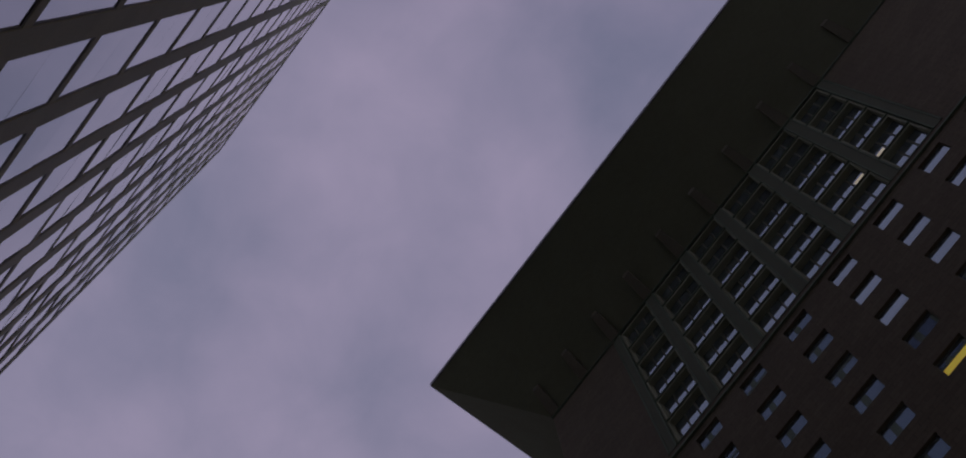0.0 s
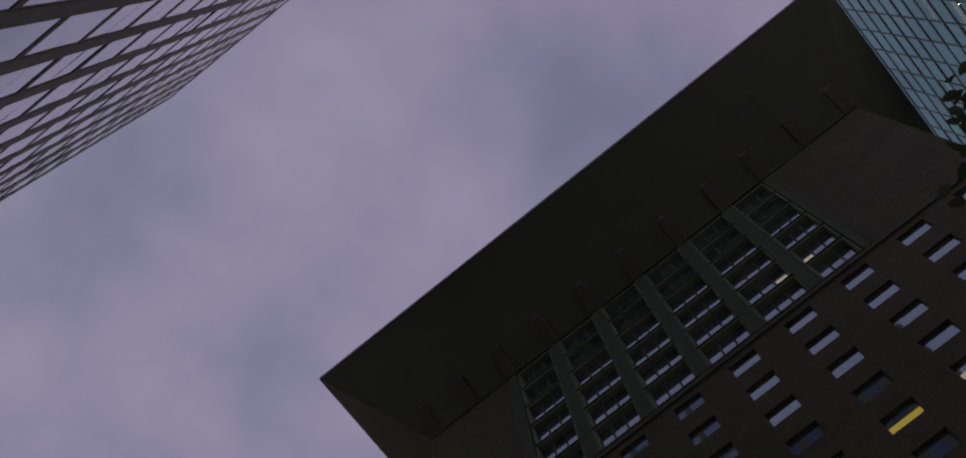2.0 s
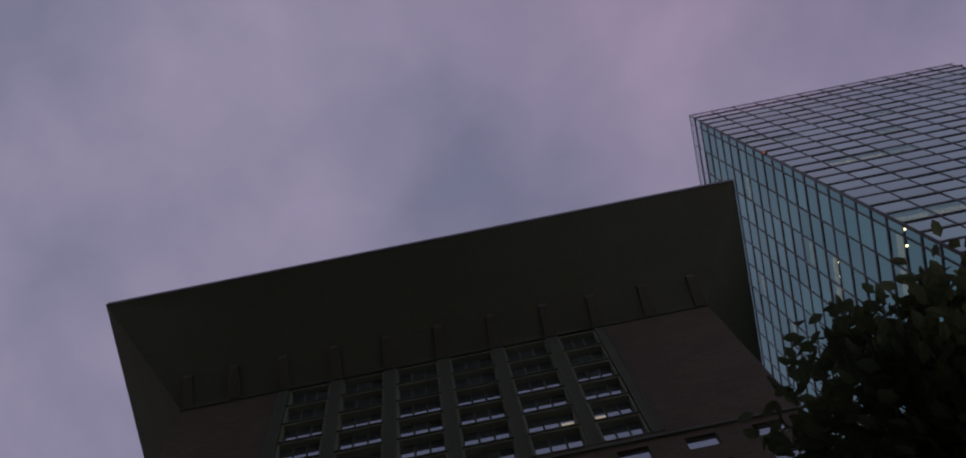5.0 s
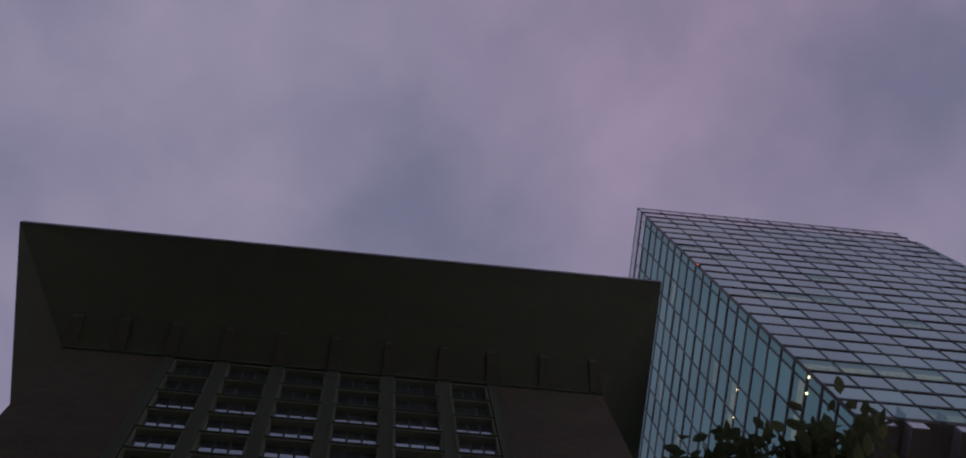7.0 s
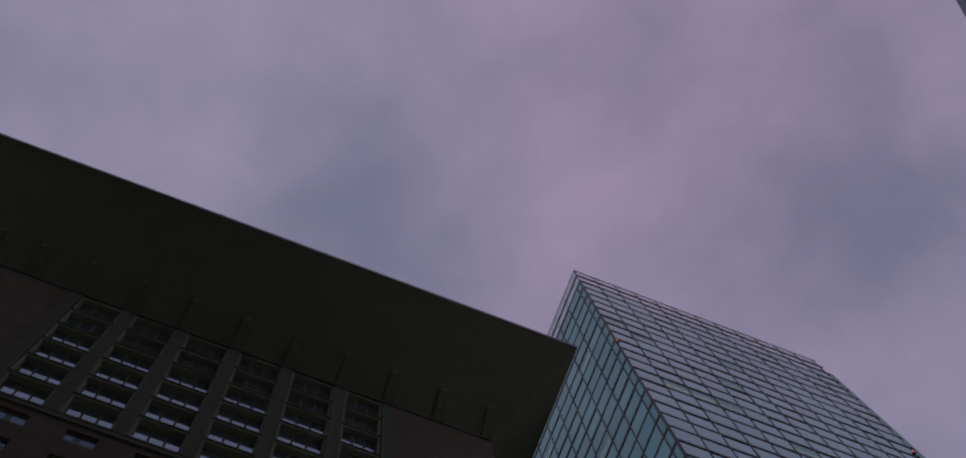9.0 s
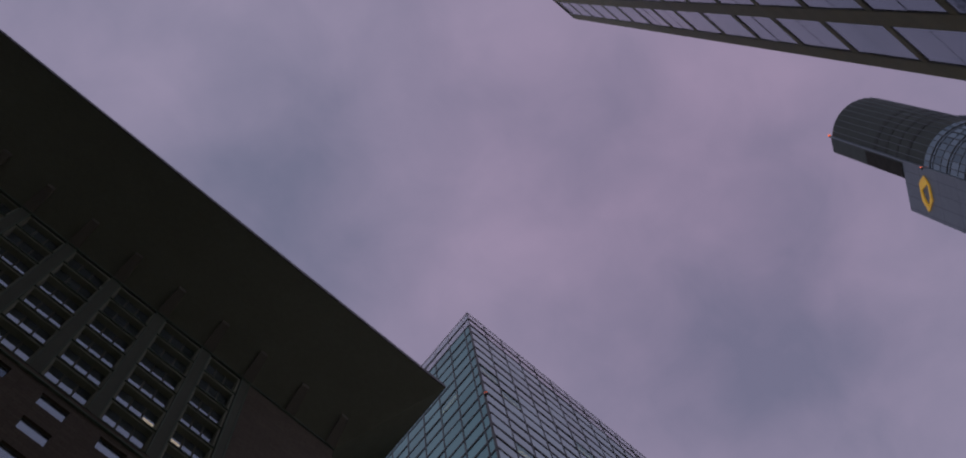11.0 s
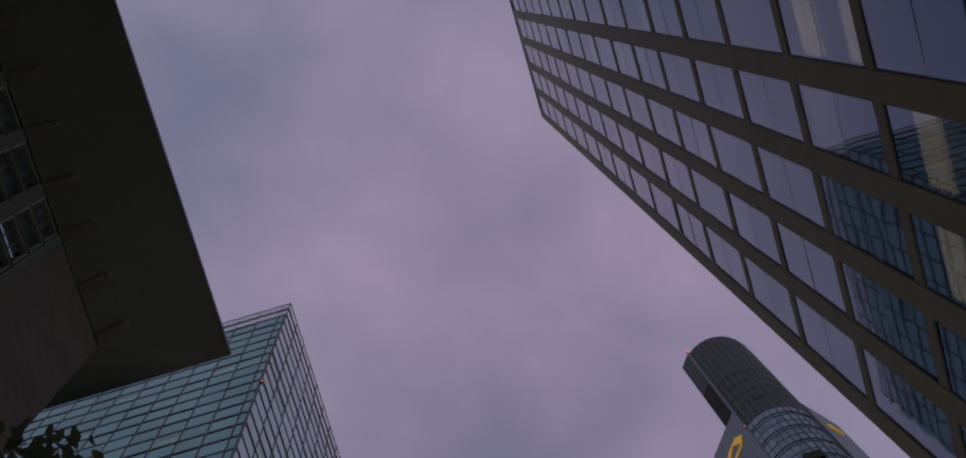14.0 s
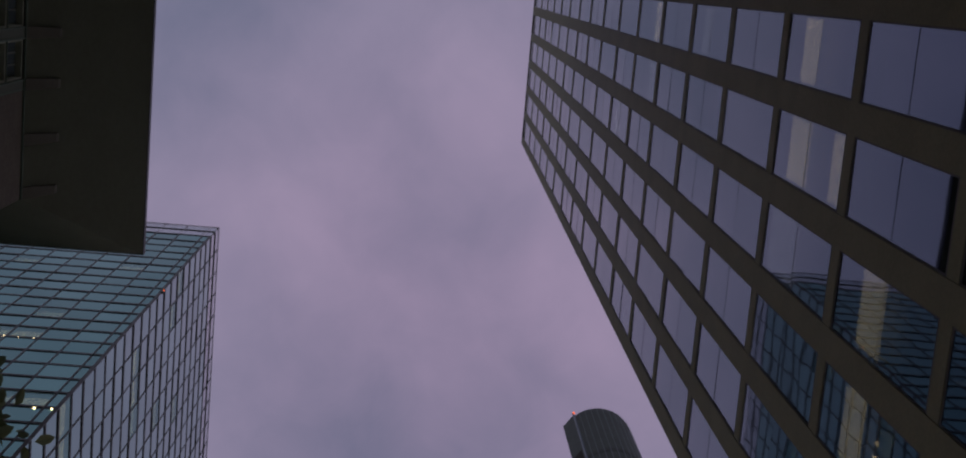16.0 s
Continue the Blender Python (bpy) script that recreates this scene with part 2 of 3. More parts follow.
PAVING = courses(material("granite_paving", (0.47, 0.46, 0.42), 0.8, scale=0.6, bump=0.2), 0.6, 0.4, 0.6, 0.9, 0.008, True)
def leafy(m, share):
    nt = m.node_tree
    b = nt.nodes["Principled BSDF"]
    tr = nt.nodes.new("ShaderNodeBsdfTranslucent")
    nt.links.new(b.inputs["Base Color"].links[0].from_socket, tr.inputs["Color"])
    mx = nt.nodes.new("ShaderNodeMixShader")
    mx.inputs[0].default_value = share
    nt.links.new(b.outputs[0], mx.inputs[1])
    nt.links.new(tr.outputs[0], mx.inputs[2])
    nt.links.new(mx.outputs[0], nt.nodes["Material Output"].inputs["Surface"])
    return m


LEAF = material("leaf", (0.200, 0.260, 0.125), 0.6, color2=(0.24, 0.30, 0.15), scale=6.0, vary=0.2)
leafy(LEAF, 0.72)
BARK = material("bark", (0.09, 0.07, 0.05), 0.9, scale=6.0, bump=0.6)
UNDERSIDE = material("dark_underside_board", (0.27, 0.25, 0.21), 0.9, color2=(0.31, 0.29, 0.245), scale=0.6)
BAND = material("dark_louvre_band", (0.048, 0.058, 0.048), 0.6, scale=2.0, spec=0.12)
OLD_STONE = material("dark_canopy_board", (0.13, 0.115, 0.080), 0.8, scale=0.7)


# ---- mesh helpers ----
def box(bm, x0, x1, y0, y1, z0, z1):
    vs = [bm.verts.new((x, y, z)) for z in (z0, z1) for y in (y0, y1) for x in (x0, x1)]
    for f in ((0, 2, 3, 1), (4, 5, 7, 6), (0, 1, 5, 4), (2, 6, 7, 3), (0, 4, 6, 2), (1, 3, 7, 5)):
        bm.faces.new([vs[i] for i in f])


def prism(bm, outline, z0, z1):
    """An upright prism over a plan outline given counter-clockwise."""
    low = [bm.verts.new((x, y, z0)) for x, y in outline]
    high = [bm.verts.new((x, y, z1)) for x, y in outline]
    n = len(outline)
    bm.faces.new(low[::-1])
    bm.faces.new(high)
    for i in range(n):
        bm.faces.new((low[i], low[(i + 1) % n], high[(i + 1) % n], high[i]))


def hull6(bm, low, high):
    """A six-sided block between two quads of four points each."""
    a = [bm.verts.new(p) for p in low]
    b = [bm.verts.new(p) for p in high]
    bm.faces.new(a[::-1])
    bm.faces.new(b)
    for i in range(4):
        bm.faces.new((a[i], a[(i + 1) % 4], b[(i + 1) % 4], b[i]))


def mesh_of(bm, name, mat):
    bmesh.ops.recalc_face_normals(bm, faces=bm.faces)
    me = bpy.data.meshes.new(name)
    bm.to_mesh(me)
    bm.free()
    me.materials.append(mat)
    return me


def part(name, bm, mat, parent=None, label="", at=None):
    ob = new(name, mesh_of(bm, name, mat))
    if parent:
        ob.parent = parent
    if at:
        ob.location = at
    if label:
        ob["label"] = label
    return ob


def piece(name, me, parent, at, turn=0.0, tilt=(0.0, 0.0)):
    """One more object on a shared mesh."""
    ob = new(name, me)
    ob.parent, ob.location, ob.rotation_euler = parent, at, (tilt[0], tilt[1], turn)
    return ob


def boxes(*dims):
    bm = bmesh.new()
    for dim in dims:
        box(bm, *dim)
    return bm


def thing(name, label, category, at=(0, 0, 0), group=""):
    return_ob = new(name)
    return_ob.location = at
    return_ob.empty_display_size = 0.5
    return tagged(return_ob, label, category, group)


EYE_Z = EYE[2]

# ---- ground ----
gm = boxes((-2500, 2500, -2500, 2500, -0.5, 0.0))
ground = tagged(part("ground", gm, ASPHALT), "dark asphalt street and city ground under the towers", "ground", kind="structure")
pv = boxes((-120, 120, -120, -13.0, 0.004, 0.14), (-120, 120, -4.6, 80, 0.004, 0.14))
pavement = tagged(part("pavement", pv, PAVING), "grey granite pavement on both sides of the street", "pavement", kind="structure")

# ---- eaved tower of red-brown granite ----
WX0, WX1, WY, BACK = -17.4, 20.85, -27.68, -66.0     # body in plan
TOP, EAVE = 97.7 + EYE_Z, 110.0 + EYE_Z            # wall top, eave edge
EX0, EX1, EY = -23.23, 27.18, -21.56                 # eave in plan
BAY_X = [13.4, 9.62, 5.75, 1.9, -2.0, -5.95, -9.47]
ROW_H = [97.4 - 3.82 * i + EYE_Z for i in range(7)]
SMALL_X = [-15.13 + 3.74 * i for i in range(10)]   # small windows, centre lines
SMALL_Z = [70.9 + EYE_Z - 3.94 * i for i in range(9)]


def eaved_tower():
    t = thing("granite_tower", "dark red-brown granite office tower with a wide overhanging flared eave", "tower", (0, WY, 0))
    o = Vector((0, WY, 0))

    def put(name, bm, mat, parent=t, label=""):
        bmesh.ops.translate(bm, verts=bm.verts, vec=-o)
        return part(name, bm, mat, parent, label)

    # core behind the recesses, then the skin of the front with its openings
    put("core", boxes((WX0 + 0.3, WX1 - 0.3, BACK, WY - 1.6, 0, TOP)), VOID)
    gx0, gx1, gz = BAY_X[-1] - 0.4, BAY_X[0] + 0.4, ROW_H[-1]
    bm = boxes((WX0, gx0, WY - 1.5, WY, gz, TOP), (gx1, WX1, WY - 1.5, WY, gz, TOP),
               (WX0, WX1, WY - 1.5, WY, 0, SMALL_Z[-1] - 0.003))
    edges = [WX0] + [e for x in SMALL_X for e in (x - 0.87, x + 0.87)] + [WX1]
    for i in range(0, len(edges), 2):
        box(bm, edges[i], edges[i + 1], WY - 1.5, WY, SMALL_Z[-1] - 0.003, gz - 0.003)
    for x in SMALL_X:
        for k, z in enumerate(SMALL_Z):
            up = SMALL_Z[k - 1] if k else gz - 0.003
            box(bm, x - 0.87, x + 0.87, WY - 1.5, WY, z + 1.8, up)
    put("front_wall", bm, GRANITE)
    put("side_wall", boxes((WX0, WX0 + 0.29, BACK, WY - 1.51, 0, TOP)), GRANITE)
    put("side_wall", boxes((WX1 - 0.29, WX1, BACK, WY - 1.51, 0, TOP)), GRANITE)
    put("back_wall", boxes((WX0, WX1, BACK - 0.5, BACK - 0.01, 0, TOP)), GRANITE)
    put("string_course", boxes((WX0 - 0.05, WX1 + 0.05, WY + 0.002, WY + 0.14, gz - 0.95, gz - 0.75)), GREEN_FRAME, t, "thin grey-green string course")
    put("top_course", boxes((WX0 - 0.05, WX1 + 0.05, WY + 0.002, WY + 0.12, TOP - 0.22, TOP)), GREEN_FRAME, t, "thin grey-green course under the eave")

    # small recessed windows
    frame_me = mesh_of(boxes((-0.87, 0.87, -0.25, -0.165, 0.0, 0.05), (-0.87, 0.87, -0.25, -0.165, 1.75, 1.8),
                             (-0.87, -0.82, -0.25, -0.165, 0.05, 1.75), (0.82, 0.87, -0.25, -0.165, 0.05, 1.75)), "window", DARK_BAR)
    pane_me = mesh_of(boxes((-0.82, 0.82, -0.21, -0.18, 0.05, 1.75)), "pane", GRANITE_GLASS)
    upper_me = mesh_of(boxes((-0.82, 0.82, -0.21, -0.18, 0.97, 1.75)), "pane", GRANITE_GLASS)
    lit_me = {m: mesh_of(boxes((-0.82, 0.82, -0.21, -0.18, 0.05, 0.95)), "pane", m) for m in (YELLOW, PALE_PANE)}
    for i, x in enumerate(SMALL_X):
        for k, z in enumerate(SMALL_Z):
            w = piece("window", frame_me, t, (x, 0, z))
            lit = (i, k) in LIT_SMALL
            p = piece("pane", lit_me[LIT_SMALL[(i, k)]] if lit else pane_me, w, (0, 0, 0), tilt=(random.uniform(-0.004, 0.004), 0))
            if lit:
                p["label"] = "lower pane of a lit room"
                piece("pane", upper_me, w, (0, 0, 0))

    # tall glazed grid: piers, transoms, deep recesses with three panes each
    for i, x in enumerate(BAY_X):
        a = 0.36 if i in (0, 6) else 0.42
        pier = put("pier", boxes((x - a + 0.10, x + a - 0.10, WY - 1.5, WY + 0.02, gz, TOP - 0.21)), PIER_STONE, t, "dark stone pier")
        for e in (x - a + 0.048, x + a - 0.048):
            part("edge_strip", boxes((e - 0.048, e + 0.048, -1.5, 0.07, gz, TOP - 0.21)), GREEN_FRAME, pier, "grey-green metal edge strip")
    for i in range(6):
        x1, x0 = BAY_X[i] - 0.43, BAY_X[i + 1] + 0.43
        wide = x1 - x0
        for k in range(6):
            z1, z0 = ROW_H[k], ROW_H[k + 1]
            f = put("window", boxes((x0, x1, WY - 1.5, WY + 0.01, z0 + 0.10, z0 + 0.22), (x0, x1, WY - 1.5, WY - 0.14, z0 + 0.22, z0 + 0.40),
                                    (x0, x0 + 0.12, WY - 1.5, WY - 0.06, z0 + 0.40, z1 - 0.25), (x1 - 0.12, x1, WY - 1.5, WY - 0.06, z0 + 0.40, z1 - 0.25),
                                    (x0, x1, WY - 1.5, WY - 0.06, z1 - 0.25, z1)), LIFTED_RECESS, t, "deep recessed office window")
            part("transom", boxes((x0, x1, -1.5, 0.05, z0, z0 + 0.095)), GREEN_FRAME, f, "thin grey-green transom")
            step = (wide - 0.24) / 3
            for j in range(3):
                a, b = x0 + 0.12 + step * j + 0.07, x0 + 0.12 + step * (j + 1) - 0.07
                lit = (i, k) in LIT_GRID and j in LIT_GRID[(i, k)]
                part("pane", boxes((a, b, WY - 0.52 - o.y, WY - 0.49 - o.y, z0 + 0.40, z1 - 0.25)), GRANITE_GLASS, f)
                if lit:
                    # no lamp: a glowing strip added before the pane for the room's light
                    part("room_glow_strip", boxes((a + 0.03, b - 0.03, WY - 0.487 - o.y, WY - 0.477 - o.y, z0 + 1.45, z0 + 2.0)), GT_SOFT, f, "warm glowing strip standing for a lit room")
            for j in range(4):
                part("mullion", boxes((x0 + 0.12 + step * j - 0.06, x0 + 0.12 + step * j + 0.06, WY - 0.54 - o.y, WY - 0.482 - o.y, z0 + 0.40, z1 - 0.25)), DARK_BAR, f)

    # flared eave: fascia ring, sloping soffit, ribs
    ey1 = BACK - (EY - WY)
    rim = [(EX0, EY), (EX1, EY), (EX1, ey1), (EX0, ey1)]
    wall = [(WX0, WY), (WX1, WY), (WX1, BACK), (WX0, BACK)]
    bm = bmesh.new()
    lo = [bm.verts.new((x, y, TOP)) for x, y in wall]
    hi = [bm.verts.new((x, y, EAVE)) for x, y in rim]
    for i in range(4):
        bm.faces.new((lo[i], lo[(i + 1) % 4], hi[(i + 1) % 4], hi[i]))
    bmesh.ops.solidify(bm, geom=bm.faces[:], thickness=0.25)
    put("soffit", bm, SOFFIT, t, "dark sloping panels under the eave")
    put("roof", boxes((EX0 - 0.06, EX1 + 0.06, ey1, EY + 0.06, EAVE, EAVE + 0.7)), FASCIA, t, "dark metal eave edge and roof")
    run, rise = EY - WY, EAVE - TOP
    for x in [20.4, 17.0] + BAY_X + [-13.3, -17.0]:
        y0, z0 = WY + 0.16, TOP - 0.1
        bm = bmesh.new()
        s, dx = 0.24, 0.0
        hull6(bm, [(x - 0.42, y0, z0), (x + 0.42, y0, z0), (x + 0.42, y0, z0 + 0.9), (x - 0.42, y0, z0 + 0.9)],
              [(x + dx - 0.3, y0 + run * s, z0 + rise * s - 0.2), (x + dx + 0.3, y0 + run * s, z0 + rise * s - 0.2),
               (x + dx + 0.3, y0 + run * s, z0 + rise * s + 0.5), (x + dx - 0.3, y0 + run * s, z0 + rise * s + 0.5)])
        put("rib", bm, RIB_STONE, t, "tapering granite rib under the eave")
    return t


PALE_PANE = lamp_material("cream_room_light", (0.95, 0.80, 0.62), 0.22)
GT_WARM = lamp_material("soft_warm_room_light", (1.0, 0.74, 0.46), 0.50)
GT_SOFT = lamp_material("faint_room_light", (1.0, 0.82, 0.60), 0.28)
LIT_SMALL = {(3, 4): YELLOW, (4, 4): YELLOW, (2, 4): PALE_PANE}

LIT_GRID = {(5, 4): (2,), (4, 4): (0,)}
eaved_tower()

# ---- teal glass tower behind it ----
GX, GY, GTOP = -32.85, -25.0, 175.4 + EYE_Z
GS, GROWS, G0 = 3.65, 46, 169.0 + EYE_Z
GA, GNA = 2.79, 12      # bays along the street front
GB, GNB = 2.74, 13       # bays of the flank


def glass_tower():
    t = thing("glass_tower", "teal glass office tower with dark floor lines, cut away below", "tower", (GX, GY, 0))
    x_end, y_end, foot = -GA * GNA - 0.6, -1.07 - GB * (GNB - 1), G0 - GS * 22
    part("core", boxes((x_end + 0.1, -0.5, y_end, -0.5, foot, G0)), VOID, t)
    # floor ledges: one part a storey
    for k in range(23):
        z = G0 - GS * k
        part("floor_ledge", boxes((x_end, 0.03, -0.5, 0.03, z - 0.19, z + 0.19), (-0.5, 0.03, y_end, -0.5, z - 0.19, z + 0.19)), FIN, t)
    for i in range(GNA + 1):
        x, w = (-0.02, 0.035) if i == 0 else (-GA * i, 0.075)
        part("mullion", boxes((x - w, x + w, -0.3, 0.005, foot, G0)), FIN, t)
        part("screen_post", boxes((x - 0.03, x + 0.03, -0.12, 0.0, G0 + 0.22, GTOP - 0.06)), FIN, t)
    for j in range(GNB):
        y = -1.07 - GB * j
        part("mullion", boxes((-0.3, 0.005, y - 0.085, y + 0.085, foot, G0)), FIN, t)
        part("screen_post", boxes((-0.04, 0.0, y - 0.03, y + 0.03, G0 + 0.22, GTOP - 0.06)), FIN, t)
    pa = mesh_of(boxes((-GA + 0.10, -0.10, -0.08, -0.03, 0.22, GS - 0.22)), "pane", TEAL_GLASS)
    pb = mesh_of(boxes((-0.08, -0.03, -GB + 0.10, -0.10, 0.22, GS - 0.22)), "pane", DIMMED_FLANK_GLASS)
    la = mesh_of(boxes((-GA + 0.10, -0.10, -0.08, -0.03, 0.22, GS - 0.22)), "pane", LIT_GLASS)
    lb = mesh_of(boxes((-0.08, -0.03, -GB + 0.10, -0.10, 0.22, GS - 0.22)), "pane", LIT_GLASS)
    pc = mesh_of(boxes((-0.08, -0.03, -1.07 + 0.10, -0.06, 0.22, GS - 0.22)), "pane", DIMMED_FLANK_GLASS)
    for k in range(1, 23):
        z = G0 - GS * k
        for side, count, wide in (("a", GNA, GA), ("b", GNB, GB)):
            for i in range(count):
                place = (-GA * i, 0, z) if side == "a" else (0, GB - 1.07 - GB * i, z)
                lean = random.uniform(-0.006, 0.006)
                lit = GT_LIT.get((side, k, i))
                if side == "b" and i == 0:
                    piece("pane", pc, t, (0, 0, z))
                    continue
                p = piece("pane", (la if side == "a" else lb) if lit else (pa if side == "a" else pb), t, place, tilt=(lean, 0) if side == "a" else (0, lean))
                if lit:
                    p["label"] = "pane of a lit office"
                    lo, hi = (-wide * (i + 1) + 0.2, -wide * i - 0.2) if side == "a" else (-1.07 - GB * i + 0.2, -1.07 - GB * (i - 1) - 0.2)
                    dims = (lo, hi, -0.16, -0.12) if side == "a" else (-0.16, -0.12, lo, hi)
                    part("room_light", boxes((*dims, z + 0.3, z + 2.2)), lit, t, "lit office behind the glass")
    # glass screen round the roof
    for i in range(GNA):
        part("screen_pane", boxes((-GA * (i + 1) + 0.1, -GA * i - 0.1, -0.10, -0.06, G0 + 0.31, GTOP - 0.15)), SCREEN_GLASS, t)
    for j in range(GNB):
        part("screen_pane", boxes((-0.10, -0.06, -1.07 - GB * j + 0.06, (-1.07 - GB * (j - 1) if j else -0.1) - 0.06, G0 + 0.31, GTOP - 0.15)), SCREEN_GLASS, t)
    part("screen_ledge", boxes((x_end, 0.02, -0.14, 0.02, G0 + 3.25, G0 + 3.45), (-0.14, 0.02, y_end, -0.14, G0 + 3.25, G0 + 3.45)), FIN, t)
    part("screen_rail", boxes((x_end, 0.06, -0.05, 0.01, GTOP - 0.05, GTOP), (-0.05, 0.01, y_end, -0.05, GTOP - 0.05, GTOP)), RAIL, t)
    for k in range(1, 23):
        part("end_pane", boxes((x_end + 0.02, -GA * GNA - 0.08, -0.08, -0.03, G0 - GS * k + 0.22, G0 - GS * (k - 1) - 0.22)), TEAL_GLASS, t)
    part("far_wall", boxes((x_end - 0.4, x_end - 0.01, y_end, 0.02, foot - 0.28, G0)), TEAL_GLASS, t)
    # the underside: a black soffit with narrow glazed blades hanging from it and glass fins between them
    low = foot - 1.95
    part("soffit", boxes((x_end, -0.02, y_end, 0.03, foot - 0.50, foot - 0.23)), UNDERSIDE, t, "black underside of the overhang")
    blades = [(-0.85, -2.25), (-3.20, -4.45), (-6.55, -7.85)] + [(-9.45 - GA * i, -10.75 - GA * i) for i in range(8)]
    for x1, x0 in blades:
        blade = part("blade", boxes((x0, x1 - 0.05, y_end, -0.05, low + 0.05, foot - 0.51)), UNDERSIDE, t, "black hanging blade under the overhang")
        part("front_pane", boxes((x0 + 0.04, x1 - 0.07, -0.045, 0.0, low + 0.09, foot - 0.52)), SCREEN_GLASS, blade)
        for j in range(GNB):
            y = -0.05 - GB * j
            part("side_pane", boxes((x1 - 0.045, x1, y - GB + 0.10, y, low + 0.09, foot - 0.52)), BLADE_PANEL, blade, "pale panel tinted like reflected sky")
    for x in (-2.85, -5.65, -8.75):
        part("glass_fin", boxes((x - 0.02, x + 0.02, 0.04, 0.75, foot - 1.3, foot + 0.35)), SCREEN_GLASS, t, "clear projecting glass fin")
    part("lower_core", boxes((-30.0, -9.0, y_end, -14.0, 0, low - 0.05)), FASCIA, t, "dark recessed lower core")
    spot = mesh_of(boxes((-0.035, 0.13, -0.065, 0.065, -0.05, 0.05)), "spot_lamp", SPOT)
    for x, y, z in GT_SPOTS:
        piece("spot_lamp", spot, t, (x, y, z))
    return t


GT_LIT = {("a", 19, i): GT_WARM for i in (0, 1, 2, 3)}
GT_LIT.update({("a", 12, 1): GT_WARM, ("a", 12, 2): GT_WARM, ("a", 12, 3): GT_SOFT, ("a", 6, 0): GT_SOFT, ("a", 7, 1): GT_SOFT, ("a", 6, 5): GT_SOFT, ("a", 9, 4): GT_SOFT,
               ("a", 14, 5): GT_SOFT, ("a", 22, 2): GT_SOFT, ("b", 14, 3): GT_WARM, ("b", 14, 4): GT_WARM, ("b", 19, 1): GT_WARM, ("b", 19, 2): GT_WARM, ("b", 12, 3): GT_SOFT,
               ("b", 6, 2): GT_SOFT, ("b", 6, 6): GT_SOFT, ("b", 9, 7): GT_SOFT, ("b", 16, 6): GT_SOFT})
GT_SPOTS = [(-0.10, -0.45, 99.3 + EYE_Z), (-0.10, -1.7, 99.3 + EYE_Z), (-0.10, -6.6, 99.2 + EYE_Z), (-0.10, -6.9, 117.8 + EYE_Z), (-0.10, -8.15, 117.8 + EYE_Z), (-0.10, -9.45, 117.8 + EYE_Z)]
glass_tower()


def beacon(x, y, z, size=0.10):
    t = thing("beacon_light", "small red aviation warning light on a bracket", "warning light", (x, y, z), "aviation lights")
    part("bracket", boxes((-0.22, 0.04, -0.22, 0.04, -0.45 - size, -0.02)), FIN, t)
    bm = bmesh.new()
    bmesh.ops.create_uvsphere(bm, u_segments=10, v_segments=6, radius=size)
    part("lens", bm, RED, t, "red glowing lens")
    return t


beacon(GX + 0.13, GY + 0.13, 138.3 + EYE_Z)
beacon(-0.4784 * 137.6, GY + 0.13, 137.6 + EYE_Z)

# ---- tower of glass and brown cladding across the street ----
FLOOR = 7.0                       # two storeys between two cross bars


def bay_wing(t, xs, y, z_first, rows, roof, width, seed, lit, glass, lean):
    """Facade at y facing the street: columns at xs, cross bars every two storeys, two panes an opening. lean: panes that stand out of true."""
    rng = random.Random(seed)
    xs = sorted(xs)
    for x in xs:
        part("column", boxes((x - width / 2, x + width / 2, y, y + 0.5, 0, roof)), STONE, t, at=None)
    x0, x1 = xs[0], xs[-1]
    for k in range(rows):
        z = z_first + FLOOR * k
        if z + 0.3 < roof:
            part("cross_bar", boxes((x0 - width / 2, x1 + width / 2, y + 0.012, y + 0.5, z - 0.30, z + 0.30)), STONE, t)
    for i in range(len(xs) - 1):
        a, b = xs[i] + width / 2, xs[i + 1] - width / 2
        for k in range(rows):
            z0, z1 = z_first + FLOOR * k + 0.30, min(z_first + FLOOR * (k + 1) - 0.30, roof - 0.1)
            if z1 - z0 < 1:
                continue
            f = part("window", boxes((a, a + 0.045, y + 0.022, y + 0.3, z0, z1), (b - 0.045, b, y + 0.022, y + 0.3, z0, z1),
                                     (a + 0.045, b - 0.045, y + 0.022, y + 0.3, z0, z0 + 0.10), (a + 0.045, b - 0.045, y + 0.022, y + 0.3, z1 - 0.10, z1)), GASKET, t)
            mid = (z0 + z1) / 2
            for h, (c, e) in enumerate(((z0 + 0.10, mid - 0.025), (mid + 0.025, z1 - 0.10))):
                hx, hz = (b - a) / 2 - 0.045, (e - c) / 2
                p = part("pane", boxes((-hx, hx, -0.02, 0.02, -hz, hz)), glass, f, at=((a + b) / 2, y + 0.06, (c + e) / 2))
                p.rotation_euler = (rng.gauss(0, 0.0035) + lean.get((i, k), 0.0), 0, rng.gauss(0, 0.0035))
                if (i, k, h) in lit:
                    mat, s0, s1 = lit[(i, k, h)]
                    part("room_light", boxes((a + 0.1, b - 0.1, y + 0.095, y + 0.115, c + (e - c) * s0, c + (e - c) * s1)), mat, f, "lit room behind the glass")
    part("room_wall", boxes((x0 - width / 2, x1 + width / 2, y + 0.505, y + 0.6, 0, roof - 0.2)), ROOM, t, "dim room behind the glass")


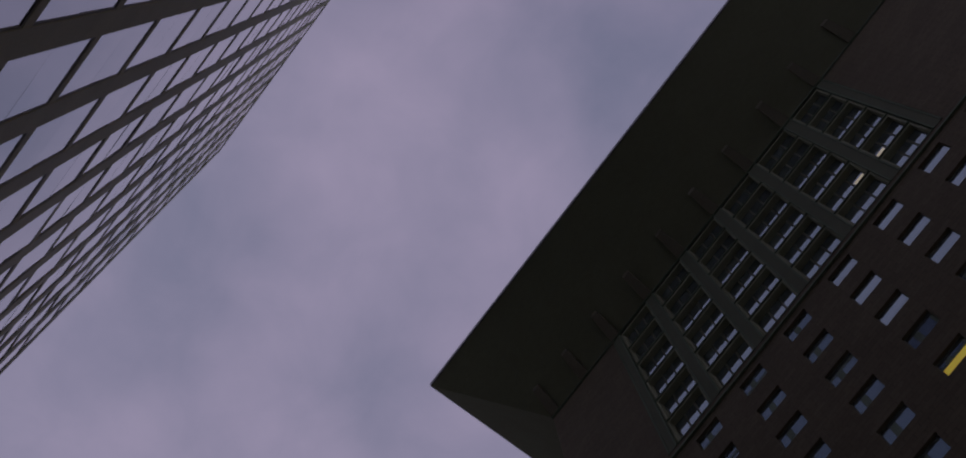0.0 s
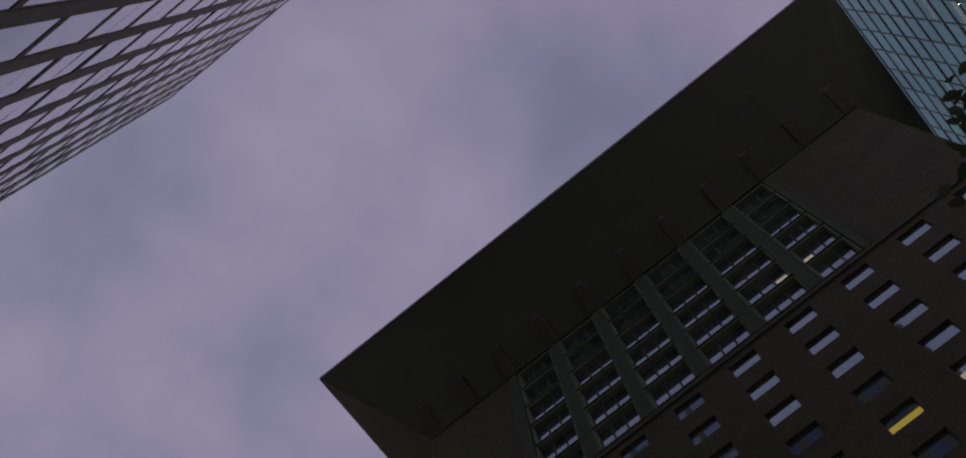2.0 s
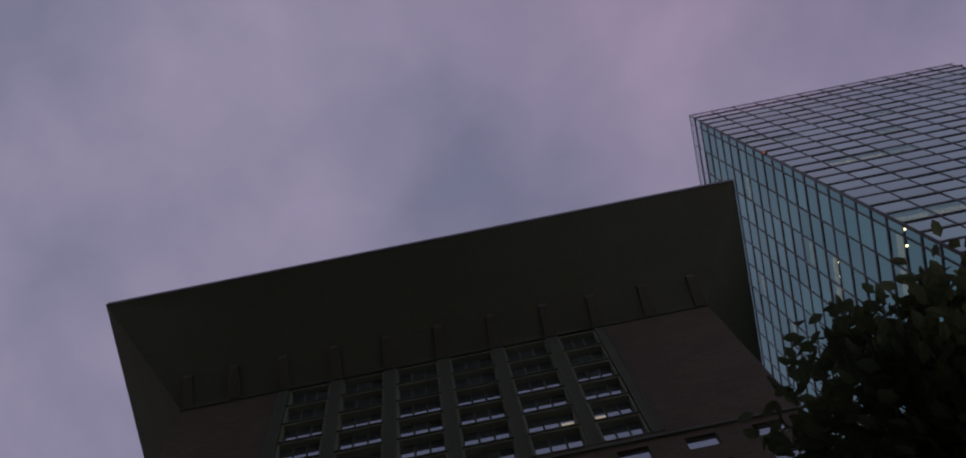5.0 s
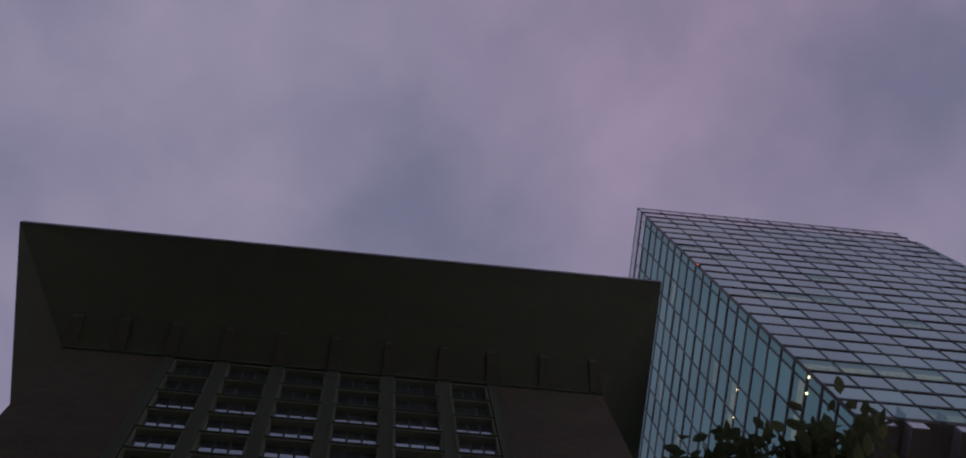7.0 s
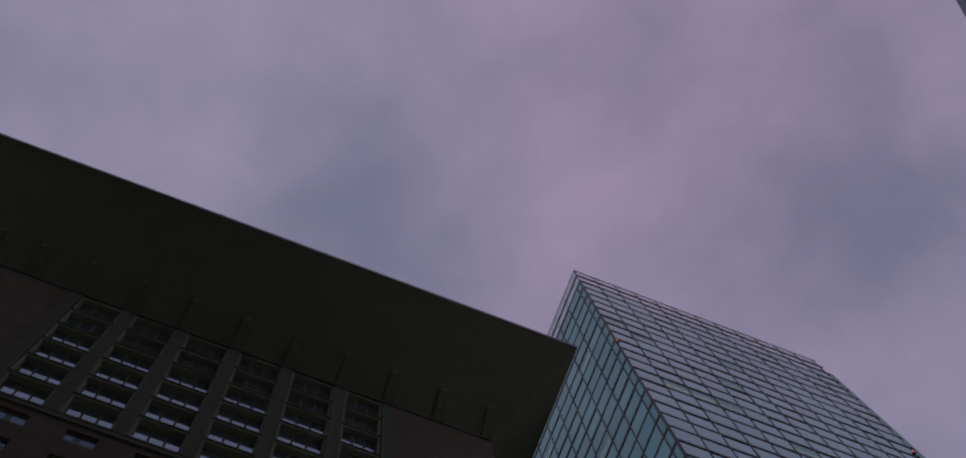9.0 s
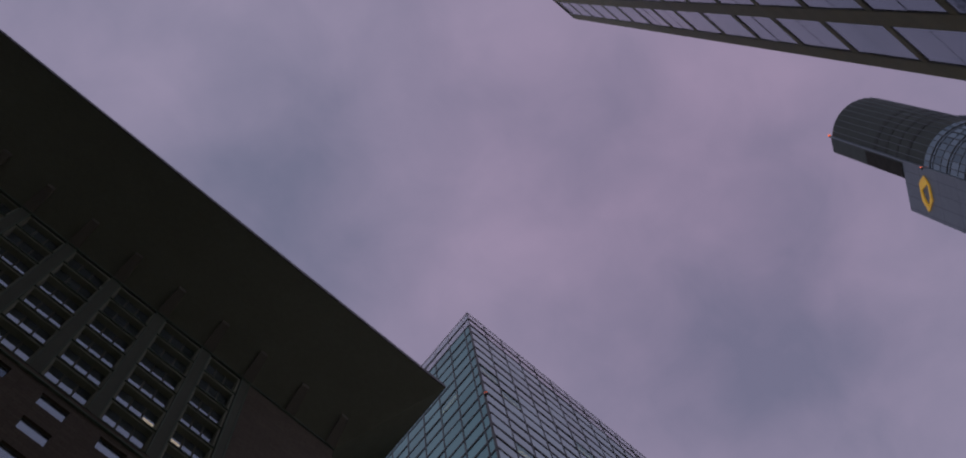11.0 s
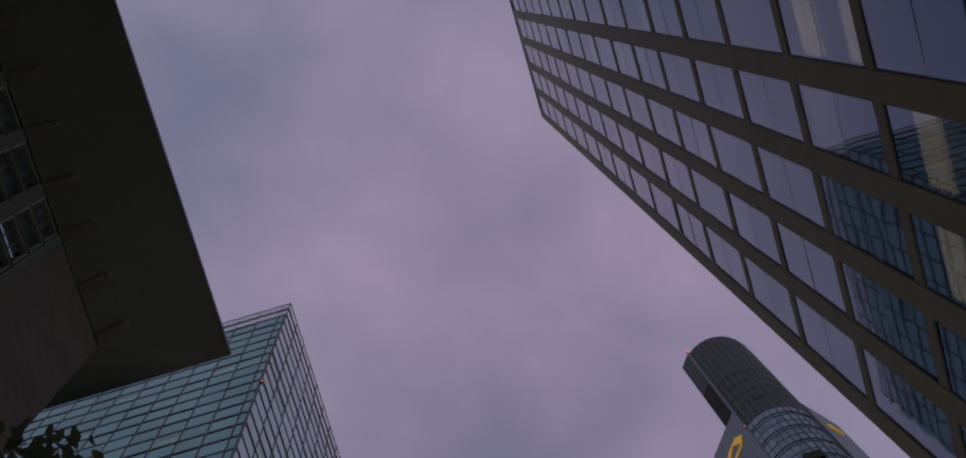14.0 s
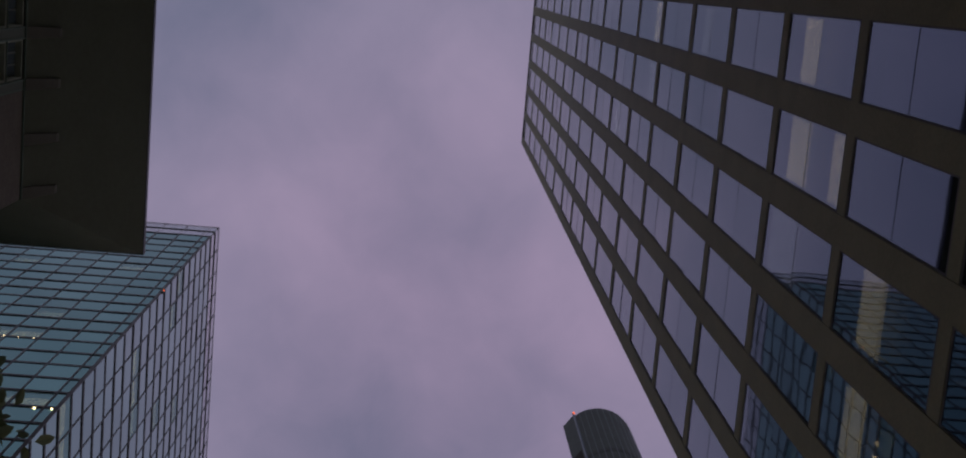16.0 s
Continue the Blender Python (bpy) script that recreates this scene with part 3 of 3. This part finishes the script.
def clad_tower():
    t = thing("clad_tower", "tall office tower with brown cladding columns and violet mirror glass", "tower")
    t.location, t.scale = (0, 0, -0.09 * EYE_Z), (1.09, 1.09, 1.09)
    near, far, step = 4.204, 9.276, 2.27
    bay_wing(t, [0.288 - 2.523 * k for k in range(7)], far, 30.85 + EYE_Z - 28, 20, 138.3 + EYE_Z, 0.72, 3, LIT_FAR, TOWER_GLASS, {(0, 4): 0.008, (1, 4): 0.008, (2, 4): 0.008})
    bay_wing(t, [5.083 + 2.443 * k for k in range(-1, 11)], near, 30.0 + EYE_Z - 28, 22, 150.3 + EYE_Z, 0.67, 4, {}, BRIGHT_WING_GLASS, {})
    xa, xb = -15.12, 29.86
    part("core", boxes((xa + 0.02, step, far + 0.61, far + 28, 0, 138.0 + EYE_Z), (step, xb - 0.02, near + 0.61, far + 28, 0, 149.7 + EYE_Z)), STONE, t)
    part("step_wall", boxes((step, step + 0.03, near + 0.03, far + 0.6, 0, 150.0 + EYE_Z)), STONE, t)
    for k in range(20):
        z0, z1 = 30.85 + EYE_Z - 28 + FLOOR * k + 0.3, min(30.85 + EYE_Z - 28 + FLOOR * (k + 1) - 0.3, 149.8 + EYE_Z)
        part("pane", boxes((step - 0.03, step - 0.003, near + 0.35, far - 0.15, z0, z1)), TOWER_GLASS, t)
        # the last bay of the recessed wing ends against the step
        for c, e in ((z0 + 0.1, (z0 + z1) / 2 - 0.025), ((z0 + z1) / 2 + 0.025, min(z1, 138 + EYE_Z) - 0.1)):
            if e - c > 0.5 and c < 135 + EYE_Z:
                part("pane", boxes((0.65, step - 0.08, far + 0.04, far + 0.08, c, e)), TOWER_GLASS, t)
        if z0 < 132 + EYE_Z:
            part("cross_bar", boxes((0.65, step - 0.04, far + 0.012, far + 0.5, z0 - 0.6, z0)), STONE, t)
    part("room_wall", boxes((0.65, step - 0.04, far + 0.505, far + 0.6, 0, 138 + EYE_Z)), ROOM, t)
    # reflected spots made as small glowing boxes behind the glass
    for x, z in ((-8.385, 28.51), (-8.675, 28.54), (-8.96, 28.55)):
        part("spot_reflection", boxes((x - 0.03, x + 0.03, far + 0.13, far + 0.19, z - 0.07, z + 0.07)), SPOT, t, "small glowing box standing for a reflected spot")
    part("plinth", boxes((xa + 0.4, step - 0.03, far - 0.02, far + 0.04, 0, 3.0)), STONE, t)
    part("parapet", boxes((xa, step - 0.03, far - 0.03, far + 0.55, 138.1 + EYE_Z, 138.6 + EYE_Z)), STONE, t)
    part("parapet", boxes((step, xb, near - 0.03, near + 0.55, 149.9 + EYE_Z, 150.5 + EYE_Z)), STONE, t)
    return t


LIT_FAR = {(4, 4, 1): (PALE, 0.0, 0.62), (4, 4, 0): (PALE, 0.0, 0.35), (5, 4, 1): (PALE, 0.05, 0.55), (3, 4, 1): (DIM, 0.0, 0.9), (3, 3, 1): (WARM, 0.0, 0.5),
           (2, 3, 1): (WARM, 0.1, 0.55), (5, 8, 0): (PALE, 0.1, 0.6), (4, 8, 0): (DIM, 0.0, 0.7), (6, 8, 1): (PALE, 0.1, 0.6), (3, 9, 1): (DIM, 0.0, 0.6), (5, 6, 1): (DIM, 0.0, 0.5)}
clad_tower()

# ---- rounded bank tower further along the street ----
def bank_tower():
    t = thing("bank_tower", "slender grey tower with a rounded glass front and a gold sign", "tower", (-80.0, 36.0, 0))
    o = Vector((-80.0, 36.0, 0))
    cx, cy, r = -83.8, 36.5, 6.85
    top, mid, low = 257 + EYE_Z, 211 + EYE_Z, 187 + EYE_Z
    ledge = 219.8 + EYE_Z
    arc = [radians(a) for a in range(-44, 127, 10)]

    def ring(rad, a0=arc[0], a1=arc[-1], n=20):
        return [(cx + rad * math.cos(a0 + (a1 - a0) * i / (n - 1)), cy + rad * math.sin(a0 + (a1 - a0) * i / (n - 1))) for i in range(n)]

    def put(name, bm, mat, label=""):
        bmesh.ops.translate(bm, verts=bm.verts, vec=-o)
        return part(name, bm, mat, t, label)

    bm = bmesh.new()
    prism(bm, ring(r - 0.12), mid, top)
    put("crown", bm, DARK_PANEL, "dark ribbed cladding of the rounded top")
    bm = bmesh.new()
    prism(bm, ring(r - 0.22), 0, mid - 0.01)
    put("inner_front", bm, DARK_PANEL, "dark floors behind the curtain glass")
    outer, inner = ring(r - 0.10, n=19), ring(r - 0.15, n=19)
    for k in range(16):
        z1 = mid - 0.05 - 3.35 * k
        for i in range(18):
            bm = bmesh.new()
            prism(bm, [inner[i], outer[i], outer[i + 1], inner[i + 1]], z1 - 3.30, z1)
            put("pane", bm, CURVE_GLASS)
    bm = bmesh.new()
    prism(bm, ring(r - 0.12), 0, mid - 0.1 - 3.35 * 16)
    put("lower_front", bm, CURVE_GLASS, "slate blue curtain glass")
    for k in range(16):
        z = mid - 2.5 - 6.7 * k
        bm = bmesh.new()
        prism(bm, ring(r - 0.02), z - 0.13, z + 0.13)
        put("floor_band", bm, FIN)
        bm = bmesh.new()
        prism(bm, ring(r - 0.05), z - 1.20, z - 1.04)
        put("sun_rail", bm, FIN)
        bm = bmesh.new()
        prism(bm, ring(r - 0.07), z - 4.1, z - 3.98)
        put("sun_rail", bm, FIN)
    for i in range(19):
        a = arc[0] + (arc[-1] - arc[0]) * i / 18
        x, y = cx + r * math.cos(a), cy + r * math.sin(a)
        put("rib", boxes((x - 0.035, x + 0.035, y - 0.035, y + 0.035, 90, mid)), FIN)
        put("rib", boxes((x - 0.03, x + 0.03, y - 0.03, y + 0.03, mid, top + 0.1)), GREY_PANEL)
    for k, tall in enumerate((1.2, 0.9, 0.9, 1.6)):
        bm = bmesh.new()
        prism(bm, ring(r - 0.08), mid + 6.5 + 5.0 * k, mid + 6.5 + 5.0 * k + tall)
        put("louvre_band", bm, BAND, "dark louvre band")
    put("service_opening", boxes((-77.3, -76.88, 35.1, 37.9, 188.3, 191.0)), LOUVRE, "dark service opening in the glass")
    # flat shaft beside the rounded front: steps out twice on the way down
    d = Vector((-0.81, -0.586))
    n = Vector((0.586, -0.81))
    p0 = Vector((-78.8, 31.7))

    def slab(name, s0, s1, z0, z1, depth, mat, label="", out=0.0):
        a, b = p0 + d * s0 + n * out, p0 + d * s1 + n * out
        c, e = b - n * depth, a - n * depth
        bm = bmesh.new()
        prism(bm, [(v.x, v.y) for v in (a, e, c, b)], z0, z1)
        return put(name, bm, mat, label)

    slab("top_shaft", 0, 3.0, ledge, top + 0.3, 4, DARK_PANEL)
    slab("top_louvre", 0.5, 2.9, ledge + 0.5, 238 + EYE_Z, 3, LOUVRE, "dark louvred recess", 0.08)
    slab("shaft", 0, 8.36, low, ledge + 0.3, 5, GREY_PANEL, "smooth grey panelled shaft")
    slab("lower_shaft", 0, 8.36, 0, low - 0.01, 5, GREY_PANEL, "smooth grey panelled shaft")
    slab("flank", 8.4, 16.2, 0, low + 0.3, 9, CURVE_GLASS, "dark glazed flank", -1.0)
    for i in range(33):
        z = low - 1.0 - 2.7 * i
        slab("floor_band", 8.42, 16.2, z - 0.5, z + 0.5, 0.3, FIN, "", -0.93)
    slab("edge_trim", -0.16, 0.16, 0, top + 0.5, 0.4, GREY_PANEL, "", 0.12)
    # the far shaft beyond the rounded front
    p2, d2, n2 = Vector((-80.9, 42.9)), Vector((-0.74, 0.67)), Vector((0.67, 0.74))
    q = [p2, p2 + d2 * 7.2, p2 + d2 * 7.2 - n2 * 4, p2 - n2 * 4]
    bm = bmesh.new()
    prism(bm, [(v.x, v.y) for v in q], 0, ledge)
    put("far_shaft", bm, GREY_PANEL, "smooth grey panelled shaft")
    # gold hexagonal ring sign on the shaft, and its twin on the far shaft
    def sign(centre, u, w, size):
        bm = bmesh.new()
        outer = [(0.90, -0.02), (0.20, -0.78), (-0.55, -0.72), (-0.92, -0.12), (-0.46, 0.62), (0.42, 0.62)]
        inner = [(0.64, -0.20), (0.08, -0.55), (-0.60, -0.52), (-0.38, -0.10), (-0.12, 0.44), (0.28, 0.26)]
        rows = []
        for outline, lift in ((outer, 0.0), (outer, 0.2), (inner, 0.2), (inner, 0.0)):
            rows.append([bm.verts.new((centre.x + u.x * px * size + w.x * lift, centre.y + u.y * px * size + w.y * lift, centre.z + pz * size)) for px, pz in outline])
        for a, b in zip(rows, rows[1:]):
            for i in range(6):
                bm.faces.new((a[i], a[(i + 1) % 6], b[(i + 1) % 6], b[i]))
        put("sign", bm, GOLD, "gold six-sided ring sign")

    c = p0 + d * 4.25 + n * 0.02
    sign(Vector((c.x, c.y, 211.4 + EYE_Z)), d, n, 3.2)
    c = p2 + d2 * 3.6 + n2 * 0.02
    sign(Vector((c.x, c.y, 211.4 + EYE_Z)), d2, n2, 2.0)
    return t


bank_tower()
beacon(-78.7, 31.75, 258.0 + EYE_Z, 0.26)
beacon(-78.6, 31.5, 211 + EYE_Z, 0.15)
beacon(-78.6, 31.5, 163.5 + EYE_Z, 0.15)


# ---- roof edge of a lower block further along ----
def roof_block():
    t = thing("stepped_block", "dark building with projecting flat eaves and an edge rail", "building", (-55, 20, 0))
    o = Vector((-55, 20, 0))

    def put(name, bm, mat, label=""):
        bmesh.ops.translate(bm, verts=bm.verts, vec=-o)
        return part(name, bm, mat, t, label)

    put("wall", boxes((-70, -46.5, 13.5, 30, 0, 89.9)), OLD_STONE)
    put("upper_eave", boxes((-70, -44.4, 10.3, 30, 91.6, 92.2)), OLD_STONE, "flat dark upper eave")
    put("lower_eave", boxes((-70, -42.65, 8.8, 30, 86.6, 87.1)), OLD_STONE, "flat dark lower eave")
    put("rail", boxes((-70, -42.3, 8.25, 8.40, 85.6, 85.78)), FIN)
    put("downlight", boxes((-45.5, -44.9, 12.1, 12.7, 86.52, 86.59)), AMBER, "amber lamp under the lower eave")
    for i in range(8):
        x = -45.0 - 3.0 * i
        put("rail_bracket", boxes((x - 0.06, x + 0.06, 8.40, 9.2, 85.63, 85.75), (x - 0.06, x + 0.06, 9.1, 9.2, 85.75, 86.6)), FIN)
    return t


roof_block()


# ---- unseen block added to the east to keep light off the eave end ----
def east_shade_block():
    t = thing("unseen_shade_block", "plain unseen block added to shade the eave end", "building", (100, -40, 0))
    part("wall", boxes((-37, 25, -70, 60, 0, 122)), OLD_STONE, t)
    part("roof", boxes((-37.5, 25.5, -70.5, 60.5, 122.01, 122.8)), FASCIA, t, "flat dark roof edge of the unseen block")
    return t


east_shade_block()


# ---- street tree ----
def street_tree():
    rng = random.Random(11)
    base = Vector((-2.54, -3.10, 0.0))
    t = thing("street_tree", "leafy street tree with dense dark green foliage", "tree", base)
    bm = bmesh.new()

    def limb(p, q, r0, r1, sides=7):
        axis = (q - p).normalized()
        side = axis.orthogonal().normalized()
        other = axis.cross(side)
        a = [bm.verts.new(p + (side * math.cos(i * math.tau / sides) + other * math.sin(i * math.tau / sides)) * r0) for i in range(sides)]
        b = [bm.verts.new(q + (side * math.cos(i * math.tau / sides) + other * math.sin(i * math.tau / sides)) * r1) for i in range(sides)]
        for i in range(sides):
            bm.faces.new((a[i], a[(i + 1) % sides], b[(i + 1) % sides], b[i]))

    trunk = [Vector((0, 0, 0)), Vector((0.05, 0.02, 2.2)), Vector((0.0, 0.1, 4.4)), Vector((0.06, 0.05, 7.0)), Vector((0.02, 0.0, 9.4))]
    for i, (a, b) in enumerate(zip(trunk, trunk[1:])):
        limb(a, b, 0.16 - 0.03 * i, 0.13 - 0.03 * i, 10)
    tips = []
    def reach_at(z, a):
        wide = 0.64 + 0.32 * min(1.0, max(0.0, (z - 8.0) / 1.1))
        return wide * math.sqrt(max(0.0, 1 - ((z - 8.7) / (1.34 if z > 8.7 else 2.4)) ** 2)) * (1 + 0.13 * math.sin(3 * a + z * 2.1) + 0.09 * math.sin(7 * a - z * 3.3))

    for i in range(80):
        z = rng.uniform(6.2, 9.25)
        a = rng.uniform(0, math.tau)
        span = reach_at(z + 0.4, a) * rng.uniform(0.7, 0.95)
        p = Vector((0.02, 0.04, z))
        q = p + Vector((math.cos(a) * span, math.sin(a) * span, rng.uniform(0.2, 0.55)))
        limb(p, q, 0.035, 0.010, 5)
        tips.append(q)
        for _ in range(4):
            w = p.lerp(q, rng.uniform(0.4, 1.0))
            e = w + Vector((rng.uniform(-1, 1), rng.uniform(-1, 1), rng.uniform(-0.2, 1))).normalized() * rng.uniform(0.12, 0.3)
            limb(w, e, 0.010, 0.004, 4)
            tips.append(e)
    part("trunk", bm, BARK, t, "slender brown trunk with thin limbs")
    verts, faces = [], []

    def leaf(at, direction, size):
        side = direction.orthogonal().normalized()
        side = (Matrix.Rotation(rng.uniform(0, math.tau), 3, direction) @ side)
        up = direction.cross(side)
        k = len(verts)
        w = size * 0.29
        verts.extend([at, at + direction * size * 0.35 + side * w + up * size * 0.07, at + direction * size * 0.75 + side * w * 0.75 + up * size * 0.06,
                      at + direction * size, at + direction * size * 0.75 - side * w * 0.75 + up * size * 0.06, at + direction * size * 0.35 - side * w + up * size * 0.07,
                      at + direction * size * 0.45])
        faces.extend([(k, k + 1, k + 6), (k + 1, k + 2, k + 6), (k + 2, k + 3, k + 6), (k + 3, k + 4, k + 6), (k + 4, k + 5, k + 6), (k + 5, k, k + 6)])

    for tip in tips:
        for _ in range(rng.randint(9, 15)):
            s = Vector((rng.gauss(0, 0.10), rng.gauss(0, 0.10), rng.gauss(0, 0.10)))
            out = (tip + s - Vector((0, 0, 8.0))).normalized()
            direction = (out + Vector((rng.uniform(-1, 1), rng.uniform(-1, 1), rng.uniform(-0.6, 0.8)))).normalized()
            leaf(tip + s, direction, rng.uniform(0.08, 0.135))
    for _ in range(3800):
        z = rng.uniform(6.3, 10.02)
        a = rng.uniform(0, math.tau)
        at = Vector((math.cos(a), math.sin(a), 0)) * reach_at(z, a) * rng.uniform(0.2, 1.0) ** 0.5 + Vector((0.02, 0.04, z))
        leaf(at, Vector((rng.uniform(-1, 1), rng.uniform(-1, 1), rng.uniform(-0.7, 0.8))).normalized(), rng.uniform(0.08, 0.13))
    me = bpy.data.meshes.new("crown")
    me.from_pydata([tuple(v) for v in verts], [], faces)
    me.materials.append(LEAF)
    crown = new("crown", me)
    crown.parent = t
    crown["label"] = "dense dark green oval leaves"
    return t


street_tree()
